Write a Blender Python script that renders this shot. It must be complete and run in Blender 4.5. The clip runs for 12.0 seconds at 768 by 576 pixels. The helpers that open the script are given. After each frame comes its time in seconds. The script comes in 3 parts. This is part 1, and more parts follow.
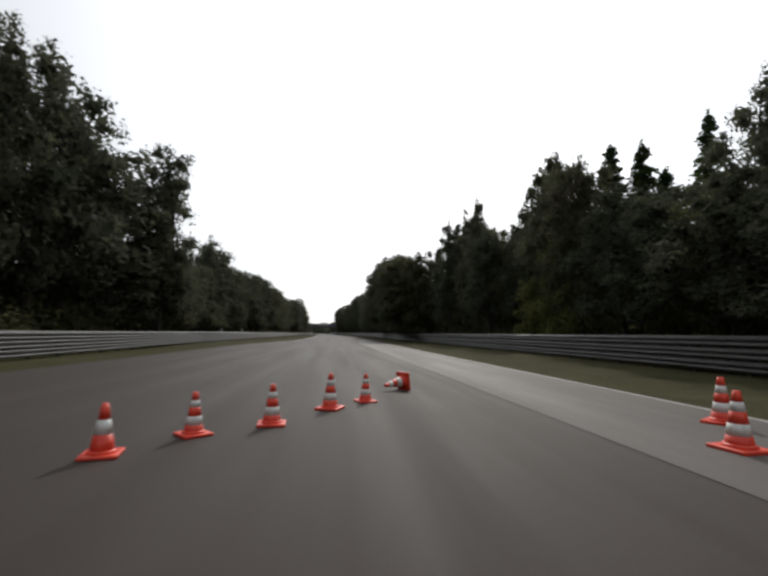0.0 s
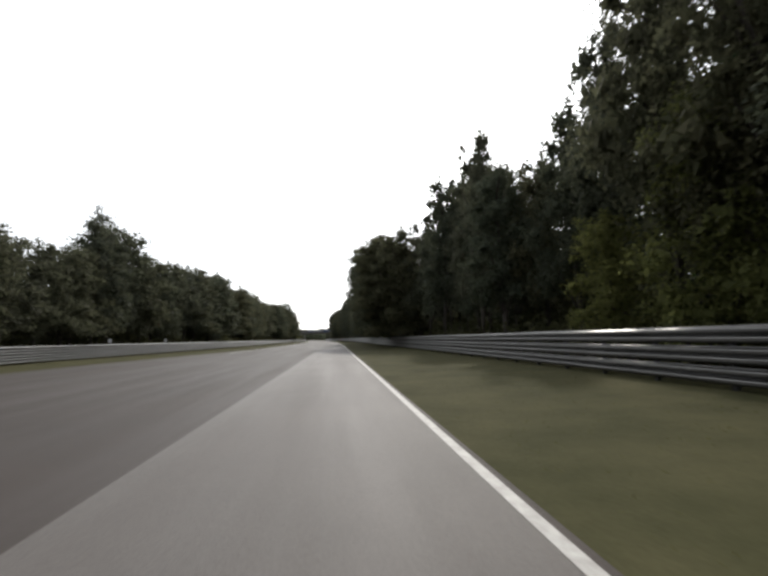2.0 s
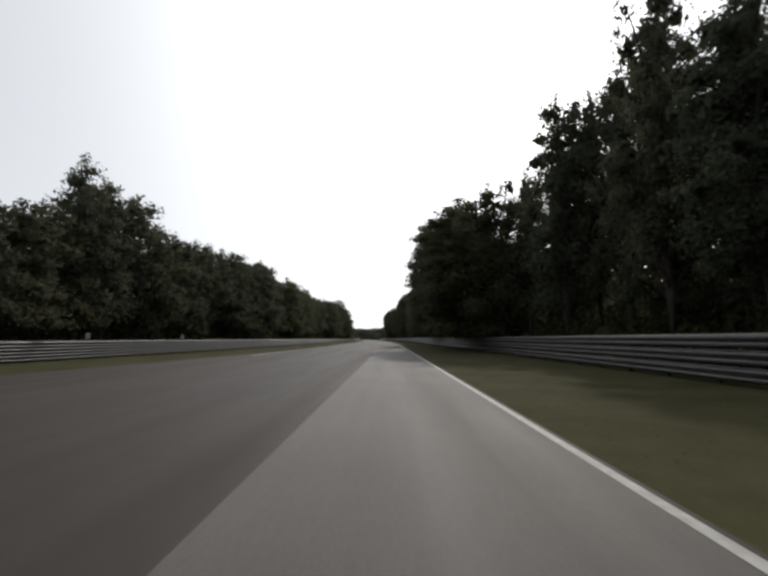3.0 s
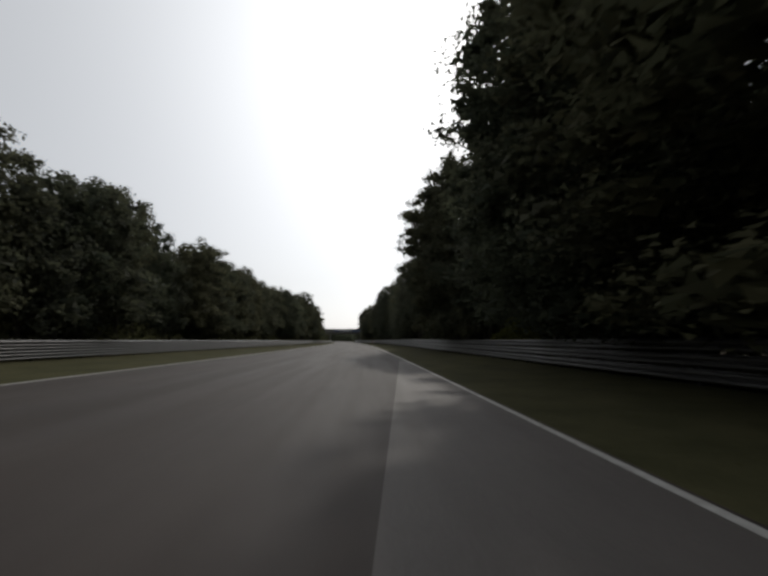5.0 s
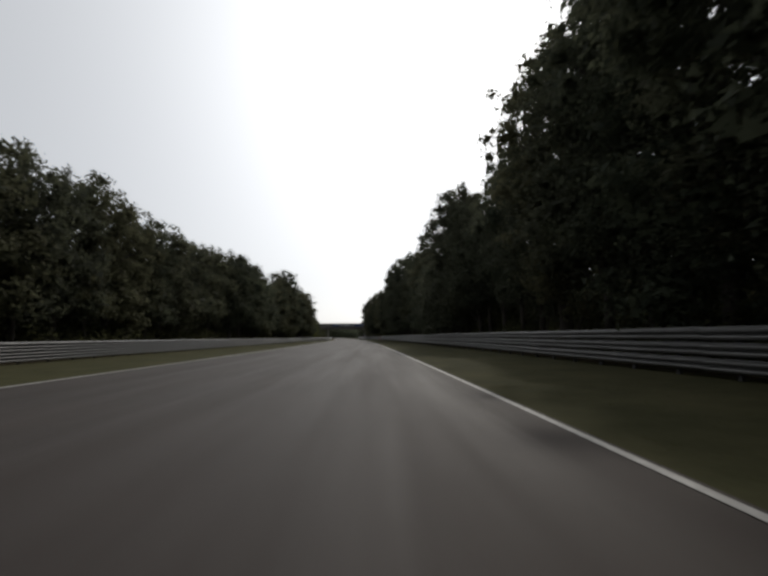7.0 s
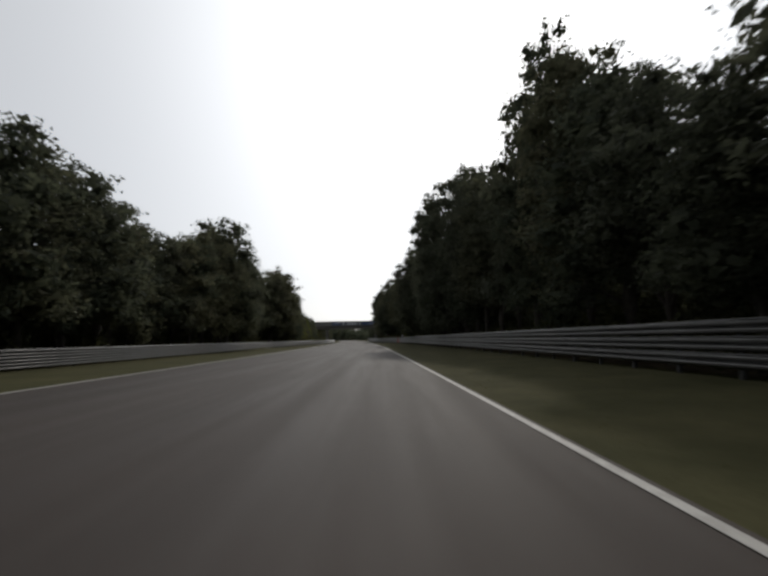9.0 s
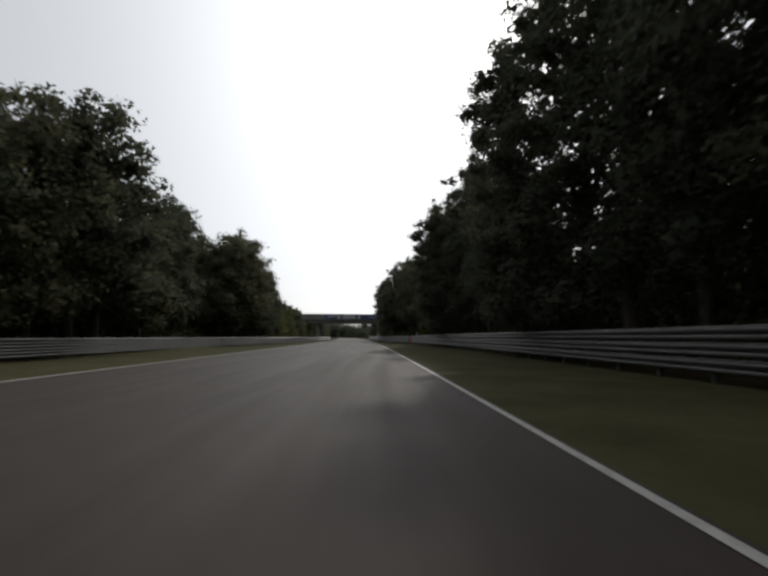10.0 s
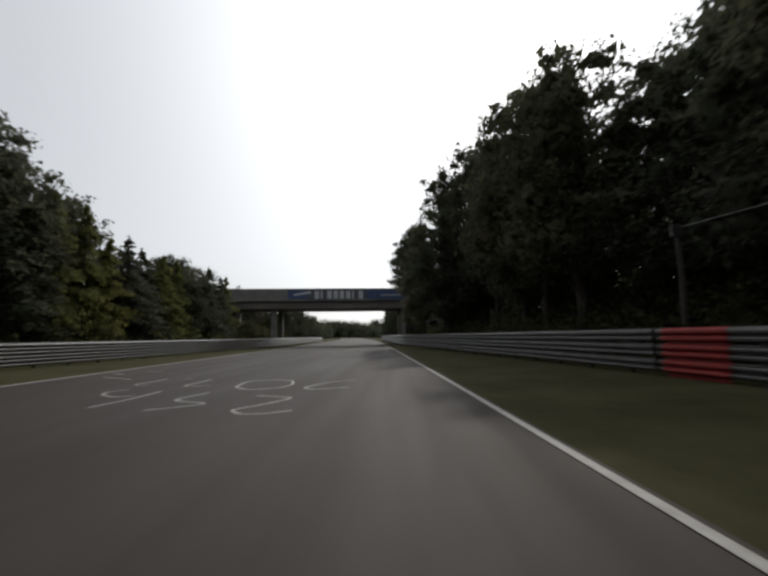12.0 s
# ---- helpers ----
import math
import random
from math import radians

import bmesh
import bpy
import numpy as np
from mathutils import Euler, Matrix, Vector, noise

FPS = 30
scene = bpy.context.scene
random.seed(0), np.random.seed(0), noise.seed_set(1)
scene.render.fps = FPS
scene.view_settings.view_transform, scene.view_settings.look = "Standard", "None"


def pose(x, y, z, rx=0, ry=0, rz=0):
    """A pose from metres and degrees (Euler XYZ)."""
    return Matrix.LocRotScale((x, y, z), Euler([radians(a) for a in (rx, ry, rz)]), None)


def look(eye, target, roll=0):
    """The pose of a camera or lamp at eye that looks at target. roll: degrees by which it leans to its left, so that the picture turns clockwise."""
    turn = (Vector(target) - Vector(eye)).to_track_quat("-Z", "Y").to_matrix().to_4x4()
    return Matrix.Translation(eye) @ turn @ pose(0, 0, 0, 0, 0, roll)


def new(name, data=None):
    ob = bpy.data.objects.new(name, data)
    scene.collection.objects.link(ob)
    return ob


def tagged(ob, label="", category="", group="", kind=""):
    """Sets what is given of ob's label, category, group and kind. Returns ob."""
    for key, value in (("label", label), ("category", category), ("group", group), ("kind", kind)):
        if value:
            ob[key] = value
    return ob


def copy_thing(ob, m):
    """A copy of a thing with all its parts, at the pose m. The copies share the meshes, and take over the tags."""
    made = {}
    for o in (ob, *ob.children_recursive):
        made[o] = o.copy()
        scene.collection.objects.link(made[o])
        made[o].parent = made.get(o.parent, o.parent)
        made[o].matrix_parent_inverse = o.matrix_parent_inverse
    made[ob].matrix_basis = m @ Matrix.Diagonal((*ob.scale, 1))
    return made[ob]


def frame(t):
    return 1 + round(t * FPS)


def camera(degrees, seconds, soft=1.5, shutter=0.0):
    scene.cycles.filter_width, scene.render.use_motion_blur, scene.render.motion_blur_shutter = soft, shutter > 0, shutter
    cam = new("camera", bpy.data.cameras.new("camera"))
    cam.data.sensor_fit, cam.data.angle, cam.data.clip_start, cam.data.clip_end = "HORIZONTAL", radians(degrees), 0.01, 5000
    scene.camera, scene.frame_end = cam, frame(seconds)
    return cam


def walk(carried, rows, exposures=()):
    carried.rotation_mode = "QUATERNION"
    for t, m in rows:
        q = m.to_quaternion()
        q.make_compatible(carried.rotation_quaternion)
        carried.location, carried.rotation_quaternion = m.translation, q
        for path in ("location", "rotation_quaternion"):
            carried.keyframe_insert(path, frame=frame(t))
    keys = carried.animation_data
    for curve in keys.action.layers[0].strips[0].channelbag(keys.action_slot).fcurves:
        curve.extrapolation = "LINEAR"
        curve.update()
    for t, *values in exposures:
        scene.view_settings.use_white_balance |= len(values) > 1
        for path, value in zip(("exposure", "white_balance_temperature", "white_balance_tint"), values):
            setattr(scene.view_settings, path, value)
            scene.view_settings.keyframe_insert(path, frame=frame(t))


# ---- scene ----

# The track runs along +y and bends gently to the left. x = 0 is its right edge line.
BEND_FROM, BEND = 81.2, 2.641e-04


def bend(y):
    return -0.5 * BEND * max(0.0, y - BEND_FROM) ** 2


def heading(y):
    return math.degrees(BEND * max(0.0, y - BEND_FROM))


EYE = 1.15
# seconds, metres along the track, metres from the edge line, yaw to the track, pitch, roll
DRIVE = (
    (0.0, 3.10, -6.20, -6.38, 5.95, 1.09),
    (0.5, 5.95, -5.05, -19.21, 6.24, 0.43),
    (1.0, 9.70, -3.1, -21.41, 6.46, -0.31),
    (1.5, 14.20, -1.74, -15.35, 6.54, -1.08),
    (2.0, 19.50, -1.24, -6.29, 6.50, -0.91),
    (2.5, 25.50, -1.46, 0.09, 6.32, -0.38),
    (3.0, 32.09, -1.90, 0.70, 6.56, 0.09),
    (4.0, 47.80, -2.20, -0.90, 6.75, 0.35),
    (5.0, 66.00, -2.45, -2.43, 6.83, 0.56),
    (5.5, 76.18, -2.37, -2.25, 6.64, 0.08),
    (6.0, 86.82, -2.33, -1.95, 6.38, -0.28),
    (6.5, 97.74, -2.46, -2.22, 6.48, 0.14),
    (7.0, 109.07, -2.50, -2.35, 6.32, -0.36),
    (8.0, 133.30, -2.30, -2.00, 6.40, -0.60),
    (9.0, 159.28, -2.04, -1.69, 6.55, -1.21),
    (9.5, 173.67, -2.00, -1.67, 6.47, -0.87),
    (10.0, 188.55, -2.05, -1.81, 6.33, 0.23),
    (10.5, 203.88, -1.93, -1.87, 6.16, 0.41),
    (11.0, 219.62, -1.93, -1.82, 6.26, -0.03),
    (11.5, 235.74, -1.91, -1.55, 6.35, 0.22),
    (12.0, 252.25, -1.92, -1.36, 6.25, -0.56),
)
cam = camera(82.1, 12.0, soft=2.9, shutter=0.14)
walk(cam, [(t, pose(x + bend(s), s, EYE, 90 + pitch, 0, yaw + heading(s)) @ pose(0, 0, 0, 0, 0, roll)) for t, s, x, yaw, pitch, roll in DRIVE],
     exposures=((0.0, -0.36), (0.5, -0.22), (1.0, 0.10), (1.5, 0.32), (2.0, 0.32), (2.5, -0.12), (3.0, -0.38), (5.0, -0.83), (7.0, -0.77), (9.0, -0.69), (12.0, -0.63)))

# ---- light: hazy bright sky, sun ahead and to the right ----
SUN_UP, SUN_RIGHT = 37.0, 15.0
# the haze: even part, lean towards the sun, glow round the sun
SKY_EVEN, SKY_TILT, SKY_GLOW = 7.15, 1.7, 17.0
world = bpy.data.worlds.new("hazy_sky")
scene.world = world
world.use_nodes = True
wn = world.node_tree.nodes
sky = wn.new("ShaderNodeTexSky")
sky.sky_type = "NISHITA"
sky.sun_disc = False
sky.sun_elevation, sky.sun_rotation = radians(SUN_UP), radians(SUN_RIGHT)
sky.air_density, sky.dust_density, sky.ozone_density = 1.0, 2.0, 2.0
# haze takes most of the colour out of the sky
haze = wn.new("ShaderNodeHueSaturation")
haze.inputs["Saturation"].default_value = 0.30
world.node_tree.links.new(sky.outputs[0], haze.inputs["Color"])
su, sr = radians(SUN_UP), radians(SUN_RIGHT)
sun_dir = Vector((math.sin(sr) * math.cos(su), math.cos(sr) * math.cos(su), math.sin(su)))
wl = world.node_tree.links


def world_math(kind, a, b=0.0, c=0.0):
    n = wn.new("ShaderNodeMath")
    n.operation = kind
    for sock, v in zip(n.inputs, (a, b, c)):
        if isinstance(v, float):
            sock.default_value = v
        else:
            wl.new(v, sock)
    return n.outputs[0]


# bright haze scattered round the sun, thinning out towards the far side of the sky
way = wn.new("ShaderNodeTexCoord")
near = wn.new("ShaderNodeVectorMath")
near.operation = "DOT_PRODUCT"
wl.new(way.outputs["Generated"], near.inputs[0])
near.inputs[1].default_value = sun_dir
cos_sun = near.outputs["Value"]
wide_glow = world_math("MULTIPLY_ADD", cos_sun, SKY_TILT, SKY_EVEN)
aureole = world_math("POWER", world_math("MAXIMUM", cos_sun, 0.0), 7.0)
level = world_math("SMOOTH_MIN", world_math("MULTIPLY_ADD", aureole, SKY_GLOW, wide_glow), 22.0, 10.0)
veil = wn.new("ShaderNodeMix")
veil.data_type = "RGBA"
veil.blend_type = "MULTIPLY"
veil.inputs[0].default_value = 1.0
veil.inputs[6].default_value = (0.975, 1.0, 1.03, 1)
wl.new(level, veil.inputs[7])
total = wn.new("ShaderNodeMix")
total.data_type = "RGBA"
total.blend_type = "ADD"
total.inputs[0].default_value = 1.0
wl.new(haze.outputs[0], total.inputs[6])
wl.new(veil.outputs[2], total.inputs[7])
wl.new(total.outputs[2], wn["Background"].inputs[0])
wn["Background"].inputs[1].default_value = 0.075

sun_data = bpy.data.lights.new("sun", "SUN")
sun_data.energy, sun_data.angle, sun_data.color = 2.0, radians(1.5), (1.0, 0.94, 0.85)
sun = new("sun", sun_data)
sun.matrix_basis = look(sun_dir * 200 + Vector((0, 150, 0)), (0, 150, 0))


# ---- materials ----
def shader(name, rough=0.8, metal=0.0):
    m = bpy.data.materials.new(name)
    m.use_nodes = True
    nt = m.node_tree
    b = nt.nodes["Principled BSDF"]
    b.inputs["Roughness"].default_value, b.inputs["Metallic"].default_value = rough, metal
    return m, nt, b


def noise_node(nt, scale, detail=6.0, rough=0.6, stretch=None):
    n = nt.nodes.new("ShaderNodeTexNoise")
    n.inputs["Scale"].default_value, n.inputs["Detail"].default_value, n.inputs["Roughness"].default_value = scale, detail, rough
    co = nt.nodes.new("ShaderNodeTexCoord")
    if stretch:
        mp = nt.nodes.new("ShaderNodeMapping")
        mp.inputs["Scale"].default_value = stretch
        nt.links.new(co.outputs["Object"], mp.inputs[0])
        nt.links.new(mp.outputs[0], n.inputs["Vector"])
    else:
        nt.links.new(co.outputs["Object"], n.inputs["Vector"])
    return n.outputs[0]


def ramp(nt, fac, stops):
    r = nt.nodes.new("ShaderNodeValToRGB")
    e = r.color_ramp.elements
    while len(e) < len(stops):
        e.new(0.5)
    for k, (p, c) in zip(e, stops):
        k.position, k.color = p, (*c, 1)
    nt.links.new(fac, r.inputs[0])
    return r.outputs[0]


def mix(nt, a, b, fac, mode="MIX"):
    m = nt.nodes.new("ShaderNodeMix")
    m.data_type, m.blend_type = "RGBA", mode
    for sock, v in ((m.inputs[0], fac), (m.inputs[6], a), (m.inputs[7], b)):
        if isinstance(v, (int, float)):
            sock.default_value = v
        elif isinstance(v, tuple):
            sock.default_value = (*v, 1)
        else:
            nt.links.new(v, sock)
    return m.outputs[2]


def relief(nt, b, height, strength, distance=0.02):
    n = nt.nodes.new("ShaderNodeBump")
    n.inputs["Strength"].default_value, n.inputs["Distance"].default_value = strength, distance
    nt.links.new(height, n.inputs["Height"])
    nt.links.new(n.outputs[0], b.inputs["Normal"])


def asphalt(name, dark, light, gloss):
    m, nt, b = shader(name, 0.82)
    b.inputs["Specular IOR Level"].default_value = gloss
    lanes = ramp(nt, noise_node(nt, 0.55, 5, 0.6, (1.0, 0.035, 1.0)), ((0.2, dark), (0.8, light)))
    grit = ramp(nt, noise_node(nt, 70, 4, 0.7), ((0.3, (0.6, 0.6, 0.6)), (0.7, (1.25, 1.25, 1.25))))
    blot = ramp(nt, noise_node(nt, 0.35, 6, 0.65), ((0.35, (0.9, 0.9, 0.9)), (0.65, (1.06, 1.06, 1.06))))
    col = mix(nt, mix(nt, lanes, grit, 1.0, "MULTIPLY"), blot, 1.0, "MULTIPLY")
    nt.links.new(col, b.inputs["Base Color"])
    rough = ramp(nt, noise_node(nt, 1.2, 5, 0.6, (1.0, 0.05, 1.0)), ((0.3, (0.64, 0.64, 0.64)), (0.7, (0.78, 0.78, 0.78))))
    nt.links.new(rough, b.inputs["Roughness"])
    relief(nt, b, noise_node(nt, 90, 3, 0.7), 0.5, 0.01)
    return m


def plain(name, a, c, rough, scale=6.0, metal=0.0, bump=0.15, fine=60.0, stretch=None):
    m, nt, b = shader(name, rough, metal)
    big = ramp(nt, noise_node(nt, scale, 6, 0.65, stretch), ((0.3, a), (0.7, c)))
    small = ramp(nt, noise_node(nt, fine, 4, 0.6), ((0.3, (0.86, 0.86, 0.86)), (0.7, (1.1, 1.1, 1.1))))
    nt.links.new(mix(nt, big, small, 1.0, "MULTIPLY"), b.inputs["Base Color"])
    relief(nt, b, noise_node(nt, fine, 4, 0.6), bump, 0.01)
    return m


def foliage(name, dark, light, glow, through_leaf=0.45):
    m, nt, b = shader(name, 0.8)
    geo = nt.nodes.new("ShaderNodeNewGeometry")
    info = nt.nodes.new("ShaderNodeObjectInfo")
    leafc = ramp(nt, geo.outputs["Random Per Island"], ((0.0, dark), (1.0, light)))
    treec = ramp(nt, info.outputs["Random"], ((0.0, (0.75, 0.85, 0.8)), (0.5, (1.0, 1.0, 1.0)), (1.0, (1.25, 1.12, 0.85))))
    col = mix(nt, leafc, treec, 1.0, "MULTIPLY")
    nt.links.new(col, b.inputs["Base Color"])
    b.inputs["Specular IOR Level"].default_value = 0.08
    tr = nt.nodes.new("ShaderNodeBsdfTranslucent")
    nt.links.new(mix(nt, col, glow, 0.6), tr.inputs["Color"])
    ms = nt.nodes.new("ShaderNodeMixShader")
    ms.inputs[0].default_value = through_leaf
    nt.links.new(b.outputs[0], ms.inputs[1])
    nt.links.new(tr.outputs[0], ms.inputs[2])
    nt.links.new(ms.outputs[0], nt.nodes["Material Output"].inputs[0])
    return m


ASPHALT = asphalt("asphalt", (0.034, 0.0265, 0.0225), (0.044, 0.0340, 0.0288), 0.24)
ASPHALT_LIGHT = asphalt("asphalt_light", (0.077, 0.067, 0.061), (0.095, 0.083, 0.076), 0.42)
GRASS = plain("verge_grass", (0.036, 0.037, 0.017), (0.068, 0.063, 0.032), 0.95, 0.5, bump=0.8, fine=25.0)
LITTER = plain("forest_floor", (0.018, 0.014, 0.009), (0.05, 0.038, 0.022), 0.95, 1.5, bump=0.8, fine=18.0)
for soil in (GRASS, LITTER):
    soil.node_tree.nodes["Principled BSDF"].inputs["Specular IOR Level"].default_value = 0.05
PAINT = plain("road_paint", (0.25, 0.24, 0.222), (0.44, 0.43, 0.405), 0.7, 5.0, bump=0.3, fine=40.0)
STEEL = plain("galvanised_steel", (0.092, 0.090, 0.087), (0.155, 0.152, 0.147), 0.44, 2.0, metal=0.8, bump=0.03, stretch=(1.0, 0.6, 4.0))
STEEL_OLD = plain("weathered_steel", (0.115, 0.113, 0.110), (0.19, 0.187, 0.182), 0.28, 2.0, metal=1.0, bump=0.012, stretch=(1.0, 0.6, 4.0))
POST = plain("post_steel", (0.05, 0.05, 0.05), (0.10, 0.10, 0.10), 0.6, 3.0, metal=0.6)
RED_STEEL = plain("red_painted_steel", (0.20, 0.009, 0.007), (0.31, 0.016, 0.012), 0.6, 2.5, bump=0.06)
CONCRETE = plain("concrete", (0.13, 0.125, 0.115), (0.24, 0.232, 0.215), 0.9, 0.7, bump=0.3)
GIRDER = plain("girder_concrete", (0.10, 0.093, 0.084), (0.18, 0.168, 0.152), 0.85, 0.5, bump=0.2, stretch=(0.4, 1, 2))
PANEL_GREY = plain("grey_panel", (0.12, 0.117, 0.107), (0.17, 0.167, 0.154), 0.6, 1.0)
PANEL_SLATE = plain("slate_banner", (0.050, 0.056, 0.075), (0.075, 0.082, 0.105), 0.5, 1.0)
PANEL_BLUE = plain("blue_banner", (0.030, 0.055, 0.13), (0.045, 0.075, 0.17), 0.5, 1.0)
LETTER = plain("pale_banner_bar", (0.36, 0.37, 0.39), (0.50, 0.51, 0.53), 0.5, 2.0)
ORANGE = plain("cone_orange", (0.62, 0.035, 0.018), (0.80, 0.075, 0.03), 0.45, 8.0, bump=0.05)
WHITE = plain("cone_white", (0.55, 0.54, 0.50), (0.75, 0.74, 0.70), 0.5, 8.0, bump=0.05)
BARK = plain("bark", (0.020, 0.016, 0.012), (0.062, 0.052, 0.040), 0.95, 4.0, bump=0.9, fine=20.0, stretch=(2, 2, 0.4))
WOOD = plain("pole_wood", (0.03, 0.026, 0.022), (0.07, 0.06, 0.05), 0.9, 4.0, bump=0.5)
CABLE = plain("cable", (0.22, 0.22, 0.21), (0.30, 0.30, 0.29), 0.5, 4.0)
SIGN = plain("sign_white", (0.5, 0.5, 0.5), (0.65, 0.65, 0.65), 0.5, 6.0)
LEAF_A = foliage("leaf_broad", (0.040, 0.044, 0.032), (0.090, 0.094, 0.067), (0.115, 0.124, 0.076), 0.42)
LEAF_B = foliage("leaf_pale", (0.050, 0.054, 0.041), (0.106, 0.109, 0.081), (0.14, 0.15, 0.092), 0.42)
LEAF_C = foliage("needle", (0.018, 0.030, 0.016), (0.042, 0.060, 0.028), (0.05, 0.08, 0.02))
LEAF_D = foliage("undergrowth_leaf", (0.028, 0.031, 0.017), (0.062, 0.064, 0.034), (0.10, 0.105, 0.05))
LEAF_E = foliage("bush_leaf", (0.055, 0.060, 0.017), (0.120, 0.118, 0.036), (0.22, 0.22, 0.05))
# olive of the young growth, brightened: sunlight through backlit leaves is in the colour
LEAF_F = foliage("sunlit_yellowish_leaf", (0.062, 0.069, 0.027), (0.128, 0.132, 0.050), (0.24, 0.25, 0.085))
BLADE = foliage("grass_blade", (0.041, 0.045, 0.019), (0.082, 0.078, 0.036), (0.13, 0.13, 0.035), 0.55)


# ---- building helpers ----
def part(name, data, material, parent=None, label=""):
    """One mesh object, from a bmesh or a mesh, under its thing."""
    if isinstance(data, bmesh.types.BMesh):
        me = bpy.data.meshes.new(name)
        data.to_mesh(me)
        data.free()
    else:
        me = data
    if material and not me.materials:
        me.materials.append(material)
    ob = new(name, me)
    ob.parent = parent
    if label:
        tagged(ob, label)
    return ob


def thing(name, label, category, group="", m=None):
    ob = new(name)
    tagged(ob, label, category, group)
    if m is not None:
        ob.matrix_basis = m
    return ob


def mesh_of(name, verts, faces, material, smooth=False):
    me = bpy.data.meshes.new(name)
    me.from_pydata([tuple(v) for v in verts], [], [tuple(int(i) for i in f) for f in faces])
    me.materials.append(material)
    if smooth:
        me.polygons.foreach_set("use_smooth", [True] * len(me.polygons))
    me.update()
    return me


def box(bm, x0, x1, y0, y1, z0, z1, bevel=0.0):
    r = bmesh.ops.create_cube(bm, size=1.0, matrix=Matrix.Translation(((x0 + x1) / 2, (y0 + y1) / 2, (z0 + z1) / 2)) @ Matrix.Diagonal((x1 - x0, y1 - y0, z1 - z0, 1)))
    if bevel:
        es = list({e for v in r["verts"] for e in v.link_edges})
        bmesh.ops.bevel(bm, geom=es, offset=bevel, segments=2, affect="EDGES", profile=0.5)
    return bm


def lathe(profile, n=20, close=True):
    """A turned mesh: (radius, height) pairs."""
    bm = bmesh.new()
    rings = [[bm.verts.new((r * math.cos(2 * math.pi * i / n), r * math.sin(2 * math.pi * i / n), z)) for i in range(n)] for r, z in profile]
    for a, b in zip(rings, rings[1:]):
        for i in range(n):
            bm.faces.new((a[i], a[(i + 1) % n], b[(i + 1) % n], b[i]))
    if close:
        bm.faces.new(rings[0][::-1])
        bm.faces.new(rings[-1])
    for f in bm.faces:
        f.smooth = len(f.verts) == 4
    return bm


def tube(verts, faces, path, radii, n=6):
    """Adds a tapered tube along a path to lists of vertices and faces."""
    base = len(verts)
    for i, (p, r) in enumerate(zip(path, radii)):
        d = Vector(path[min(i + 1, len(path) - 1)]) - Vector(path[max(i - 1, 0)])
        q = d.to_track_quat("Z", "Y")
        for k in range(n):
            a = 2 * math.pi * k / n
            verts.append(Vector(p) + q @ Vector((r * math.cos(a), r * math.sin(a), 0)))
    for i in range(len(path) - 1):
        for k in range(n):
            a, b = base + i * n, base + (i + 1) * n
            faces.append((a + k, a + (k + 1) % n, b + (k + 1) % n, b + k))


def strip(name, y0, y1, xa, xb, z, material, thick=0.0, step=4.0):
    """A band along the track between two lateral lines (functions of y)."""
    n = max(1, int((y1 - y0) / step))
    verts, faces = [], []
    for i in range(n + 1):
        y = y0 + (y1 - y0) * i / n
        c = bend(y)
        verts += [(c + xa(y), y, z), (c + xb(y), y, z)]
        if thick:
            verts += [(c + xa(y), y, z - thick), (c + xb(y), y, z - thick)]
    w = 4 if thick else 2
    for i in range(n):
        a, b = w * i, w * (i + 1)
        faces.append((a, a + 1, b + 1, b))
        if thick:
            faces += [(a + 2, a, b, b + 2), (a + 1, a + 3, b + 3, b + 1)]
    if thick:
        faces += [(0, 2, 3, 1), (w * n, w * n + 1, w * n + 3, w * n + 2)]
    return mesh_of(name, verts, faces, material)


def line_between(points):
    """A lateral line through (y, x) corners."""
    ys, xs = [p[0] for p in points], [p[1] for p in points]
    return lambda y: float(np.interp(y, ys, xs))


LEFT_LINE = -11.1
left_edge = line_between(((-200, -15.5), (10, -14.6), (44, -14.2), (75, -11.3), (2500, -11.3)))
rail_left = line_between(((-200, -16.5), (15, -17.0), (48, -19.0), (238, -19.0), (304, -13.8), (600, -13.8)))
rail_right = line_between(((-200, 6.0), (228, 6.0), (262, 5.6), (304, 1.9), (600, 1.9)))

# ---- ground and track ----
ys = [-600, -300, -120] + list(range(-60, 460, 10)) + [500, 560, 640, 760, 900, 1200, 1700, 2600]
xs = [-1800, -700, -250, -90, -45, -28, -19.6, -15, -11, -5, 0, 3, 6.6, 12, 25, 60, 200, 700, 1800]
verts, faces, slots = [], [], []
for y in ys:
    for x in xs:
        rise = (0.02 * x if x > 0 else 0.0) if -16 < x < 8 else 0.14 * (x > 0) + 0.25 * noise.noise((x * 0.05, y * 0.05, 3.0))
        verts.append((x + bend(min(y, 700)), y, -0.03 + rise))
for j in range(len(ys) - 1):
    for i in range(len(xs) - 1):
        a = j * len(xs) + i
        faces.append((a, a + 1, a + 1 + len(xs), a + len(xs)))
        slots.append(0 if -20 < (xs[i] + xs[i + 1]) / 2 < 7 else 1)
me = mesh_of("ground", verts, faces, GRASS)
me.materials.append(LITTER)
me.polygons.foreach_set("material_index", slots)
tagged(new("ground", me), "olive grass verge and dark forest floor", "ground", kind="structure")

